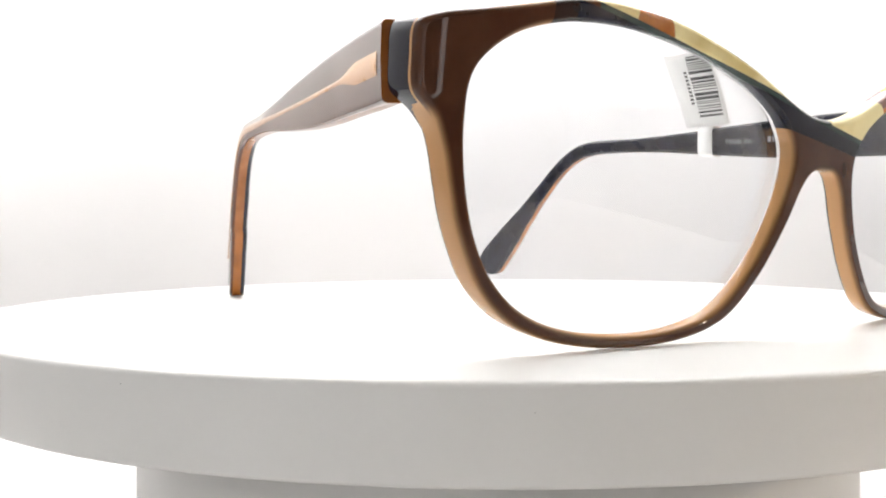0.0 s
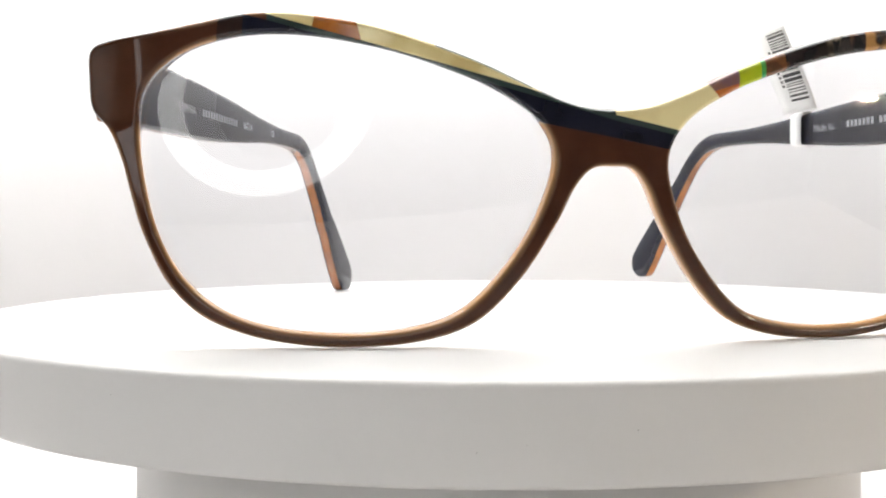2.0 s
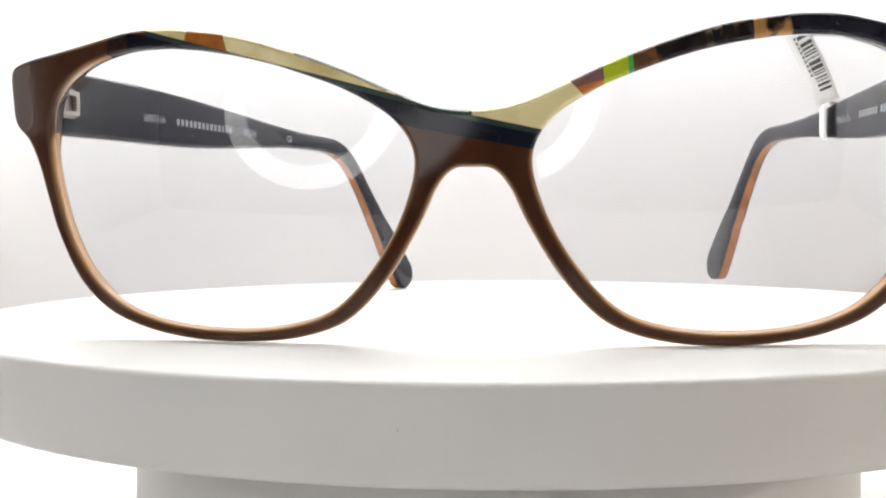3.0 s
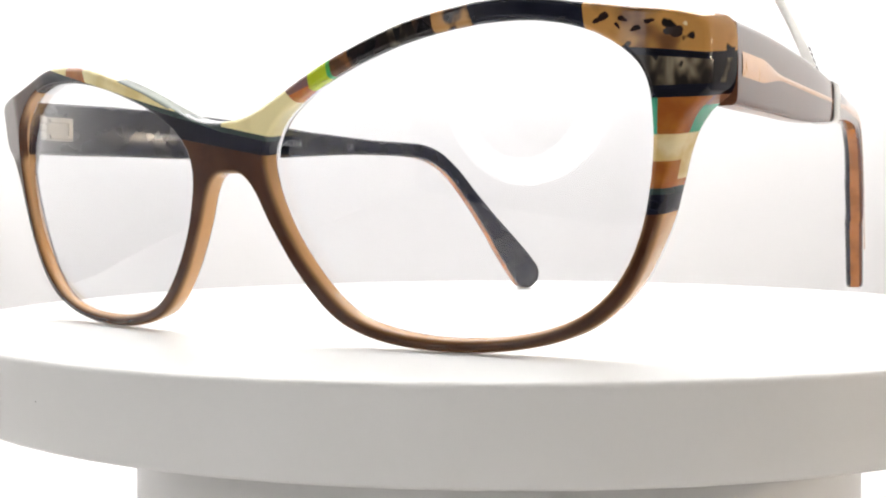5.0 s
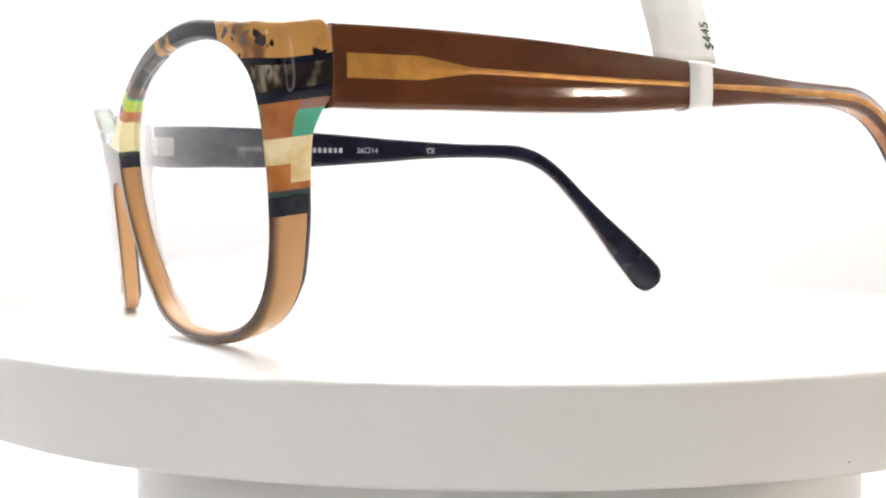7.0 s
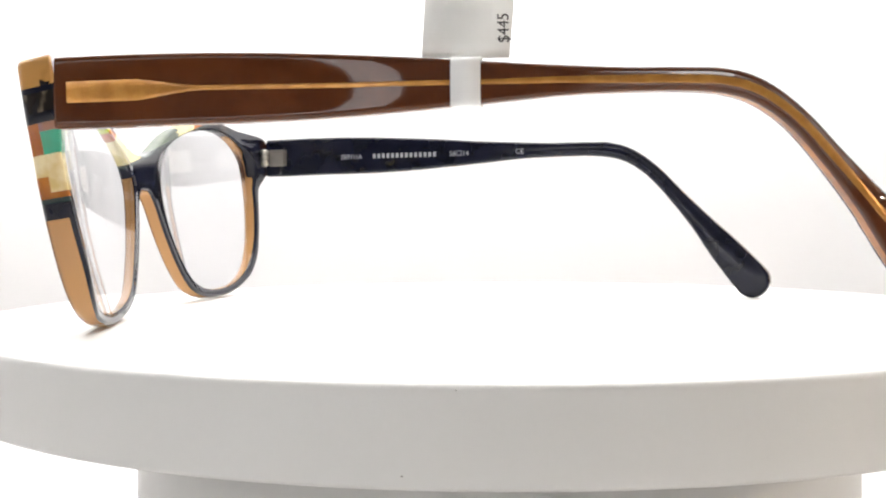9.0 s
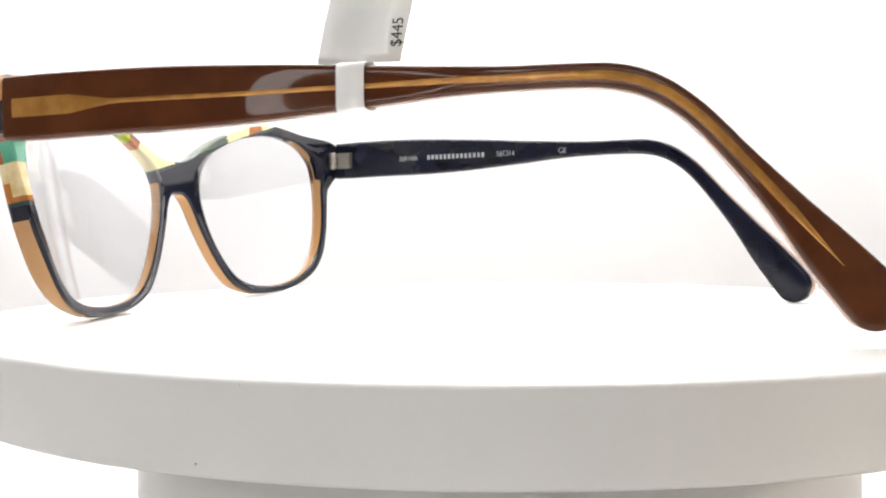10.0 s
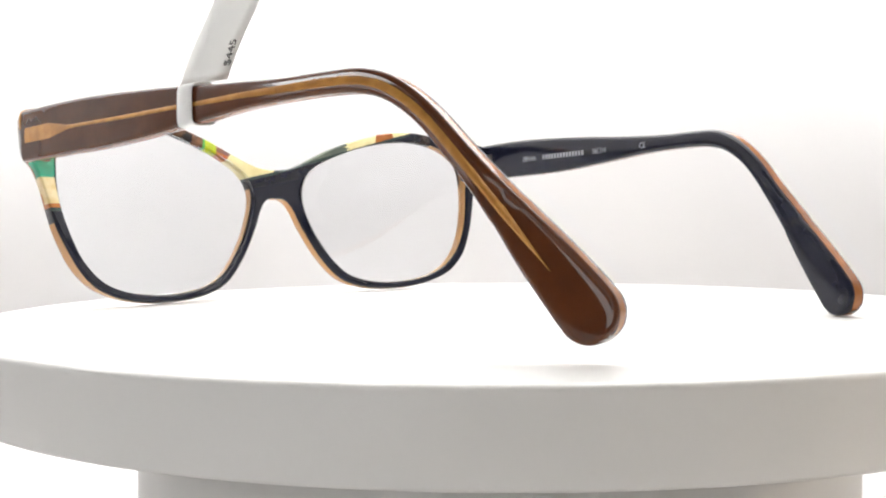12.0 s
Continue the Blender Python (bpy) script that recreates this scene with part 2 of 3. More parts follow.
def ring_lamp():
    thing = empty("ring_light", pose(-0.071, BY0, TOP + 0.053))
    for name, mat, prof in (("housing", HOUSING, [(0.049, 0), (0.049, 0.046), (0.069, 0.046), (0.069, 0), (0.049, 0)]),
                            ("diffuser", LED_RING, [(0.0505, 0.046), (0.0505, 0.048), (0.0675, 0.048), (0.0675, 0.046), (0.0505, 0.046)])):
        bm = bmesh.new()
        lathe(bm, prof, 72)
        bmesh.ops.transform(bm, matrix=pose(0, 0, 0, -90), verts=bm.verts)
        part(name, bm, mat, thing, smooth=False)
    tagged(thing, "white LED ring lamp on the box front, switched on", "lamp")


def led_strip():
    thing = empty("led_strip", pose(BX - 0.004, -0.165, 0.108))
    bm = bmesh.new()
    box(bm, (-0.006, -0.05, -0.008), (0.0039, 0.05, 0.008))
    part("rail", bm, HOUSING, thing, smooth=False)
    for k in range(4):
        bm = bmesh.new()
        box(bm, (-0.009, -0.0118 + 0.0072 * k, -0.001), (-0.0061, -0.0096 + 0.0072 * k, 0.001))
        part("diode", bm, LED_WARM, thing, smooth=False)
    tagged(thing, "narrow warm white LED strip on the side wall", "lamp")


photo_box()
led_ceiling()
ring_lamp()
led_strip()


# ---------------------------------------------------------------- the turntable
R_TABLE, H_TABLE = 0.1033, 0.01177


def turntable():
    thing = empty("turntable", pose(0, 0, 0))
    bm = bmesh.new()
    lathe(bm, [(0, 0), (0.0712, 0), (0.0717, 0.0006), (0.0717, TOP - H_TABLE - 0.0016), (0.071, TOP - H_TABLE - 0.001), (0, TOP - H_TABLE - 0.001)], 160)
    part("base", bm, BASE, thing, "white cylindrical motor base")
    bm = bmesh.new()
    prof = [(0, -H_TABLE), (R_TABLE - 0.0012, -H_TABLE)]
    prof += [(R_TABLE - 0.0007 + 0.0007 * math.sin(a), -H_TABLE + 0.0007 - 0.0007 * math.cos(a)) for a in (math.pi / 2 * k / 4 for k in range(5))]
    prof += [(R_TABLE - 0.0008 + 0.0008 * math.cos(a), -0.0008 + 0.0008 * math.sin(a)) for a in (math.pi / 2 * k / 5 for k in range(6))]
    prof += [(R_TABLE - 0.002, 0), (R_TABLE * 0.6, 0), (0, 0)]
    lathe(bm, prof, 256)
    platter = part("platter", bm, PLATTER, thing, "glossy white round rotating platter")
    platter.matrix_basis = pose(0, 0, TOP)
    tagged(thing, "white round display turntable with a thick rotating platter", "turntable")
    return platter


platter = turntable()

# ---------------------------------------------------------------- the eyeglasses
# all in millimetres of the frame front: x to the wearer's left, y back, z up from the platter
FRONT_TURN = 41.0               # turn of the front on the platter
CX, Y0, Z0 = 0.51, -76.1, 0.1
BOW, BOW_ODD, SKEW, LEAN = 0.00228, 7.1e-6, -0.0295, -0.0014    # bend of the front, its unevenness, turn and lean


def tilt(x):
    """Backward tilt of the front; the wearer's left half leans a little more."""
    return 0.149 + 0.0117 * x / 60 - 0.0114 * (x / 60) ** 2


def front_point(x, w, z):
    """From the flat pattern (x, depth w, z) to the bent and tilted front, in metres."""
    flare = (0.34 if x > 0 else 0.02) * min(max((abs(x) - 61.0) / 7.0, 0.0), 1.0)
    n = Vector((math.copysign(flare, x), 1, tilt(x))).normalized()
    p = Vector((CX + x, Y0 + x * x * BOW - (z - 25) * tilt(x) + SKEW * x + BOW_ODD * x ** 3 - 1.8 * min(max((x - 42.0) / 22.0, 0.0), 1.0) ** 2, z + Z0 + LEAN * x)) + n * w
    return p * MM


OPENING = [(7.97, 25.3), (10.36, 30.63), (16.27, 34.57), (22.52, 37.13), (29.51, 39.37), (36.8, 40.92), (43.8, 41.68), (50.66, 41.32), (57.2, 39.29), (61.94, 35.02), (62.84, 28.62),
           (62.04, 21.11), (60.16, 14.44), (56.92, 8.98), (51.79, 4.88), (44.34, 2.5), (34.51, 1.76), (25.95, 2.65), (19.84, 4.96), (14.51, 10.33), (10.22, 17.41)]
OUTLINE = [(0, 32.1), (5.01, 32.65), (10.23, 34.53), (17.93, 37.99), (25.45, 40.75), (32.96, 42.95), (39.48, 44.02), (44, 44.5), (49.06, 44.38), (55.07, 43.31), (60.55, 42.3),
           (66.46, 41.24), (69.1, 39.86), (69.35, 36), (69.01, 32.24), (66.88, 29.49), (65.36, 25.51), (64.3, 21.03), (62.84, 15.7), (59.8, 9.12), (55.26, 4.43), (49.12, 1.72),
           (42.05, 0.31), (35, -0.06), (27.48, 0.37), (20.96, 1.9), (16.35, 4.54), (11.52, 9.94), (7.38, 16.71), (5.03, 21.61), (2.78, 24.15), (0, 24.51)]


def mirrored(p):
    return [(-x, z) for x, z in p]


def thickness(x, z):
    """The rim is thin at the nose and below, thick at the end pieces that carry the hinges."""
    a = min(max((abs(x) - 58.0) / 8.0, 0.0), 1.0)
    b = min(max((z - 27.5) / 4.5, 0.0), 1.0)
    return 3.3 + (1.5 if x > 0 else 0.9) * min(max((abs(x) - 50.0) / 10.0, 0.0), 1.0) + (1.3 if x > 0 else 2.4) * a * b


# laminated pieces of the brow: name, material, corners in the flat pattern (anticlockwise)
def cream_line(x):
    return 31.45 - (0.2777 if x < 0 else 0.215) * x


INLAYS = []


def inlay(material, *corners, label=""):
    INLAYS.append((material, corners, label))


def plan_inlays():
    a = cream_line
    # left brow: cream with an orange patch over a dark green line and black
    inlay(CREAM, (-46.0, a(-46)), (-40.2, a(-40.2)), (-39.4, 46.0), (-48.0, 46.0), label="cream acetate inlay")
    inlay(ORANGE, (-40.2, a(-40.2)), (-33.9, a(-33.9)), (-35.2, 46.0), (-39.4, 46.0), label="orange acetate inlay")
    inlay(CREAM, (-33.9, a(-33.9)), (-6.0, a(-6)), (-6.0, 45.0), (-35.2, 46.0), label="cream acetate inlay")
    inlay(DARK_GREEN, (-46.0, a(-46) - 0.75), (0.0, a(0) - 0.75), (0.0, a(0)), (-46.0, a(-46)), label="dark green acetate line")
    inlay(DARK_GREEN, (0.0, a(0) - 0.75), (10.5, a(10.5) - 0.75), (10.5, a(10.5)), (0.0, a(0)), label="dark green acetate line")
    inlay(NAVY, (-49.5, 38.0), (-12.0, 30.7), (0.0, a(0) - 0.75), (-46.0, a(-46) - 0.75), (-49.0, 44.25), label="black acetate inlay")
    inlay(NAVY, (-12.0, 30.7), (0.0, 28.42), (0.0, a(0) - 0.75), label="black acetate inlay")
    inlay(NAVY, (0.0, 28.42), (10.0, 26.5), (10.5, a(10.5) - 0.75), (0.0, a(0) - 0.75), label="black acetate inlay")
    inlay(DARK_BROWN, (-53.0, 37.0), (-49.5, 38.0), (-49.0, 44.25), (-49.0, 46.0), (-52.0, 46.0), label="dark brown acetate inlay")
    # right brow: a mosaic
    inlay(DARK_GREEN, (-6.0, a(-6)), (0.0, a(0)), (0.0, 34.0), (-6.0, 36.0), label="dark green acetate edge")
    inlay(CREAM, (0.0, a(0)), (10.8, a(10.8)), (15.4, 33.1), (12.0, 36.6), label="cream acetate inlay")
    inlay(CREAM, (0.0, a(0)), (12.0, 36.6), (0.0, 36.6), label="cream acetate inlay")
    inlay(PURPLE, (12.0, 36.6), (13.74, 34.81), (17.35, 35.9), (17.05, 39.4), label="plum acetate inlay")
    inlay(RED, (13.74, 34.81), (15.4, 33.1), (17.55, 33.6), (17.35, 35.9), label="red orange acetate inlay")
    inlay(LIME, (17.55, 33.6), (20.9, 34.38), (20.1, 40.9), (17.05, 39.4), label="lime green acetate inlay")
    inlay(LEAF, (20.9, 34.38), (21.5, 34.6), (20.8, 41.2), (20.1, 40.9), label="green acetate inlay")
    inlay(RUST, (21.5, 34.6), (24.8, 36.4), (23.4, 42.0), (20.8, 41.2), label="rust acetate inlay")
    inlay(DARK_TORTOISE, (24.8, 36.4), (30.0, 38.0), (28.2, 43.5), (23.4, 42.0), label="black tortoise acetate inlay")
    inlay(SMOKE, (30.0, 38.0), (35.0, 39.6), (33.2, 45.0), (28.2, 43.5), label="smoky horn acetate inlay")
    inlay(DARK_TORTOISE, (35.0, 39.6), (37.0, 40.0), (36.4, 45.6), (33.2, 45.0), label="black tortoise acetate inlay")
    inlay(HORN, (37.0, 40.0), (42.4, 40.4), (41.0, 46.0), (36.4, 45.6), label="amber tortoise acetate inlay")
    inlay(NAVY, (42.4, 40.4), (48.0, 39.0), (55.9, 38.25), (55.6, 46.0), (41.0, 46.0), label="black acetate inlay")
    inlay(NAVY, (48.0, 39.0), (56.0, 36.5), (58.2, 37.9), (55.9, 38.25), label="black acetate edge")
    inlay(TORTOISE, (55.9, 38.25), (58.2, 37.9), (70.5, 36.4), (70.5, 44.0), (55.6, 46.0), label="amber tortoise acetate inlay with dark spots")
    inlay(NAVY, (58.2, 37.9), (59.0, 36.9), (70.5, 35.6), (70.5, 36.4), label="black acetate line")
    inlay(SMOKE, (59.0, 36.9), (61.0, 33.0), (70.5, 33.0), (70.5, 35.6), label="smoky black horn acetate inlay")
    inlay(NAVY, (60.5, 31.6), (70.5, 31.6), (70.5, 33.0), (60.5, 33.0), label="black acetate inlay")
    inlay(GREEN, (58.0, 27.4), (63.55, 27.4), (63.85, 31.6), (58.0, 31.6), label="green acetate inlay")
    inlay(ORANGE, (63.55, 27.4), (70.0, 27.4), (70.0, 30.5), (63.77, 30.5), label="orange brown acetate inlay")
    inlay(ORANGE, (63.77, 30.5), (70.0, 30.5), (70.0, 31.6), (63.85, 31.6), label="orange brown acetate inlay")
    inlay(CREAM_PALE, (58.0, 24.3), (70.0, 24.3), (70.0, 27.4), (58.0, 27.4), label="pale cream acetate inlay")
    inlay(ORANGE, (58.0, 22.0), (70.0, 22.0), (70.0, 24.3), (58.0, 24.3), label="orange acetate inlay")
    inlay(ORANGE, (58.0, 21.15), (70.0, 21.15), (70.0, 22.0), (58.0, 22.0), label="orange acetate inlay")
    inlay(DARK_GREEN, (58.0, 20.4), (70.0, 20.4), (70.0, 21.15), (58.0, 21.15), label="dark green acetate line")
    # layers that lie behind others: no area of their own on the face
    inlay(PURPLE, (90.0, 0.0), (91.0, 0.0), (91.0, 1.0), label="plum acetate layer")
    inlay(GREY_GREEN, (90.0, 0.0), (91.0, 0.0), (91.0, 1.0), label="grey green acetate layer")
    inlay(NAVY, (58.0, 18.05), (70.0, 18.05), (70.0, 20.4), (58.0, 20.4), label="black acetate inlay")


def inside(p, poly):
    for (x0, z0), (x1, z1) in zip(poly, poly[1:] + poly[:1]):
        if (x1 - x0) * (p[1] - z0) - (z1 - z0) * (p[0] - x0) < -1e-6:
            return False
    return True


def front(parent):
    plan_inlays()
    half = spline(OUTLINE + mirrored(OUTLINE[1:-1])[::-1], 6)
    out = half[::-1] if np.sum(half[:, 0] * np.roll(half[:, 1], -1) - half[:, 1] * np.roll(half[:, 0], -1)) < 0 else half
    holes = []
    for p in (OPENING, mirrored(OPENING)):
        h = spline(p, 7)
        if np.sum(h[:, 0] * np.roll(h[:, 1], -1) - h[:, 1] * np.roll(h[:, 0], -1)) > 0:
            h = h[::-1]
        holes.append(h)
    bm = bmesh.new()
    layer = bm.faces.layers.int.new("layer")
    deep_layer = bm.verts.layers.float.new("deep")
    edge_glow = (0.0, 0.08, 0.18, 0.30, 0.48, 0.74)      # painted backlight: how far the face turns amber towards the edge
    # section of the edge: inset, depth (negative: from the back), layer of the strip that follows
    section = [(0.92, 0.0, 0), (0.76, 0.0, 0), (0.50, 0.07, 0), (0.32, 0.18, 0), (0.14, 0.42, 1), (0.03, 0.75, 1), (0.0, 1.1, 1), (0.0, 1.5, 1), (0.0, 2.0, 2), (0.0, -0.7, 2), (0.08, -0.36, 2), (0.28, -0.1, 2), (0.62, 0.0001, 2), (0.80, 0.0001, 2)]
    caps = ([], [])
    for c in (out, *holes):
        rings = []
        for k, (d, w, _) in enumerate(section):
            q = inset(c, d)
            back = w < 0 or w == 0.0001
            rings.append([bm.verts.new((x, thickness(x, z) + (w if w < 0 else 0) if back else w, z)) for x, z in q])
            for v in rings[-1]:
                v[deep_layer] = edge_glow[k] if k < len(edge_glow) else v.co.y * 3.3 / thickness(v.co.x, v.co.z)
        for k in range(len(section) - 1):
            n = len(c)
            for i in range(n):
                f = bm.faces.new((rings[k][i], rings[k][(i + 1) % n], rings[k + 1][(i + 1) % n], rings[k + 1][i]))
                f[layer] = section[k][2]
        caps[0].append(rings[0])
        caps[1].append(rings[-1])
    from mathutils.geometry import tessellate_polygon
    for side, loops in enumerate(caps):
        flat = [v for l in loops for v in l]
        for t in tessellate_polygon([[Vector((v.co.x, v.co.z, 0)) for v in l] for l in loops]):
            try:
                f = bm.faces.new([flat[i] for i in t])
                f[layer] = 0 if side == 0 else 2
            except ValueError:
                pass
    bmesh.ops.recalc_face_normals(bm, faces=bm.faces)
    # cut along the joints of the laminated pieces
    for _, poly, _ in INLAYS:
        lo = [min(p[i] for p in poly) - 0.3 for i in (0, 1)]
        hi = [max(p[i] for p in poly) + 0.3 for i in (0, 1)]
        for (x0, z0), (x1, z1) in zip(poly, poly[1:] + poly[:1]):
            faces = [f for f in bm.faces if min(v.co.x for v in f.verts) < hi[0] and max(v.co.x for v in f.verts) > lo[0]
                     and min(v.co.z for v in f.verts) < hi[1] and max(v.co.z for v in f.verts) > lo[1]]
            geom = list({e for f in faces for e in f.edges} | {v for f in faces for v in f.verts}) + faces
            bmesh.ops.bisect_plane(bm, geom=geom, dist=1e-5, plane_co=(x0, 0, z0), plane_no=(z1 - z0, 0, x0 - x1))
    # finer strips where the end pieces round off
    for x in (61.5, 63.0, 64.4, 65.8, 67.2, 68.4):
        for sx in (x, -x):
            bmesh.ops.bisect_plane(bm, geom=bm.verts[:] + bm.edges[:] + bm.faces[:], dist=1e-5, plane_co=(sx, 0, 0), plane_no=(1, 0, 0))
    owner = bm.faces.layers.int.new("owner")
    for f in bm.faces:
        c = f.calc_center_median()
        f[owner] = 0
        for k, (_, poly, _) in enumerate(INLAYS):
            if inside((c.x, c.z), list(poly)):
                f[owner] = k + 1
                behind = None
                if INLAYS[k][0] is ORANGE and poly[0][1] == 27.4 and c.y > 2.3:
                    behind = GREEN
                elif INLAYS[k][0] is ORANGE and poly[0][1] == 30.5 and c.y > 2.3:
                    behind = PURPLE
                elif INLAYS[k][0] is ORANGE and poly[0][1] == 22.0 and c.y > 2.3:
                    behind = CREAM_PALE
                elif INLAYS[k][0] is CREAM and poly[0][0] == -33.9 and 0.3 < c.y < 3.55 and c.x > -24.0:
                    behind = GREY_GREEN
                if behind:
                    f[owner] = 1 + max(i for i, (m, _, _) in enumerate(INLAYS) if m is behind)
                break
    flat_side = {}
    depths = []
    for i, v in enumerate(bm.verts):
        x, w, z = v.co
        slope = Vector((-2 * BOW * x - SKEW - 3 * BOW_ODD * x * x, 1, tilt(x))).normalized()
        turn_out = (0.45 if x > 0 else 1.15) * min(max((abs(x) - 61.5) / 7.5, 0.0), 1.0) ** 1.5 * min(max((z - 29.0) / 3.0, 0.0), 1.0)
        face = Vector((-slope.x + math.copysign(turn_out, x), -slope.y, -slope.z)).normalized()
        flat_side[i] = face if w < 0.001 else slope if w > thickness(x, z) - 0.001 else None
        end = min(max((abs(x) - 57.0) / 5.0, 0.0), 1.0) * min(max((z - 29.0) / 2.0, 0.0), 1.0)
        depths.append(v[deep_layer] * (1 - end) + (0.1 if w < 1.9 else 3.0) * end)
        v.co = front_point(x, w, z)
    bm.verts.index_update()
    bm.normal_update()
    shade = [flat_side[i] or v.normal.copy() for i, v in enumerate(bm.verts)]
    origin = bm.verts.layers.int.new("origin")
    for i, v in enumerate(bm.verts):
        v[origin] = i
    whole = part("frame_front", bm.copy(), FRONT_SHEET, parent, "dark brown front with amber core, painted backlit edge glow and black back")
    me = whole.data
    for k in range(len(INLAYS) + 1):
        b = bm.copy()
        ow, la = b.faces.layers.int["owner"], b.faces.layers.int["layer"]
        og = b.verts.layers.int["origin"]
        bmesh.ops.delete(b, geom=[f for f in b.faces if f[ow] != k], context="FACES")
        if not b.faces:
            b.free()
            continue
        if k == 0:
            for f in b.faces:
                f.material_index = 0
                f.smooth = True
            normals = [shade[v[og]] for v in b.verts]
            deep = [depths[v[og]] for v in b.verts]
            me.clear_geometry()
            b.to_mesh(me)
            b.free()
            me.attributes.new("depth", "FLOAT", "POINT").data.foreach_set("value", deep)
            me.normals_split_custom_set_from_vertices(normals)
        else:
            mat, _, label = INLAYS[k - 1]
            normals = [shade[v[og]] for v in b.verts]
            part("brow_inlay", b, mat, whole, label).data.normals_split_custom_set_from_vertices(normals)
    bm.free()
    return whole


FLECKS = [(57.9, 41.1, 0.85, 0.5, 25, DARK_BROWN), (60.3, 40.8, 0.6, 0.28, -10, DARK_BROWN), (61.8, 39.6, 0.7, 0.28, 5, DARK_BROWN), (59.7, 40.1, 0.2, 0.45, 20, DARK_BROWN),
          (63.3, 40.3, 0.55, 0.3, -5, DARK_BROWN), (66.0, 39.0, 1.0, 0.65, 20, DARK_BROWN), (67.2, 39.8, 0.24, 0.2, 0, CREAM_PALE)]


def flecks(parent):
    """Dark tortoise flecks set flush in the amber corner piece."""
    rnd = random.Random(11)
    for x0, z0, rx, rz, turn_by, mat in FLECKS:
        bm = bmesh.new()
        a0 = radians(turn_by)
        ring = []
        for k in range(18):
            a = 2 * math.pi * k / 18
            q = 1 + 0.22 * math.sin(2 * a + x0) + 0.16 * math.sin(3 * a + z0 * 5) + rnd.uniform(-0.07, 0.07)
            u, v = rx * q * math.cos(a), rz * q * math.sin(a)
            ring.append((x0 + u * math.cos(a0) - v * math.sin(a0), z0 + u * math.sin(a0) + v * math.cos(a0)))
        top = [bm.verts.new(front_point(x, -0.012, z)) for x, z in ring]
        low = [bm.verts.new(front_point(x, 0.05, z)) for x, z in ring]
        bm.faces.new(top)
        for i in range(18):
            j = (i + 1) % 18
            bm.faces.new((top[i], low[i], low[j], top[j]))
        bmesh.ops.recalc_face_normals(bm, faces=bm.faces)
        part("fleck", bm, mat, parent, "dark fleck in the amber acetate", smooth=False)


LENS_R, WRAP = 92.0, 0.135


def lens(parent, side):
    """A clear demo lens: two spherical shells that sit in the groove of the rim."""
    c = spline(OPENING, 5)
    if np.sum(c[:, 0] * np.roll(c[:, 1], -1) - c[:, 1] * np.roll(c[:, 0], -1)) > 0:
        c = c[::-1]
    c = inset(c, 0.8)
    mid = np.array([35.0, 22.0])
    rings, n = 26, len(c)

    def at(p, w):
        x, z = p
        xs = x * side
        y = Y0 - 0.6 + BOW * 35 ** 2 + (x - 35) * WRAP - (z - 25) * tilt(xs) + SKEW * xs + BOW_ODD * xs ** 3 + ((x - 35) ** 2 + (z - 22) ** 2) / (2 * LENS_R) + w
        return Vector((CX * side + x, y, z + Z0 + LEAN * xs + w * tilt(xs))) * MM

    bm = bmesh.new()
    shells = []
    for w in (0.0, 1.3):
        centre = bm.verts.new(at(mid, w))
        loops = [[bm.verts.new(at(mid + (q - mid) * (k / rings), w)) for q in c] for k in range(1, rings + 1)]
        for i in range(n):
            bm.faces.new((centre, loops[0][i], loops[0][(i + 1) % n]))
        for a, b in zip(loops, loops[1:]):
            for i in range(n):
                bm.faces.new((a[i], b[i], b[(i + 1) % n], a[(i + 1) % n]))
        shells.append(loops[-1])
    for i in range(n):
        j = (i + 1) % n
        bm.faces.new((shells[0][i], shells[1][i], shells[1][j], shells[0][j]))
    if side < 0:
        for v in bm.verts:
            v.co.x = -v.co.x
    bmesh.ops.recalc_face_normals(bm, faces=bm.faces)
    ob = part("lens", bm, LENS, parent, "clear curved demo lens")
    ob.visible_shadow = False
    for e in ob.data.edges:
        e.use_edge_sharp = False
    return ob


# centre line of a temple: along, height, half width
TEMPLE = [(-65, 36.25, 5.0), (-56, 36.42, 5.1), (-46, 36.6, 5.03), (-34, 36.6, 4.86), (-22, 36.58, 4.36), (-11, 36.7, 3.64), (-2, 36.75, 2.93),
          (8, 36.94, 2.2), (17, 36.96, 1.8), (25.99, 36.99, 1.75), (31.96, 36.63, 1.85), (37.13, 35.01, 1.78), (42.6, 31.2, 1.68), (48.71, 24.79, 1.82),
          (54.55, 18.27, 2.48), (59.28, 12.79, 3.38), (63.82, 7.65, 3.96), (66.1, 5.02, 4.1)]


def temple_line(start):
    c = spline(TEMPLE, 6, closed=False)
    c = c[c[:, 0] > start]
    c = np.vstack([[start, c[0, 1], c[0, 2]], c])
    d = c[-1, :2] - c[-2, :2]
    d /= np.linalg.norm(d)
    end, r = c[-1].copy(), c[-1, 2]
    for k in range(1, 11):
        a = math.pi / 2 * k / 10
        c = np.vstack([c, [*(end[:2] + d * r * math.sin(a)), max(r * math.cos(a), 0.02)]])
    return c


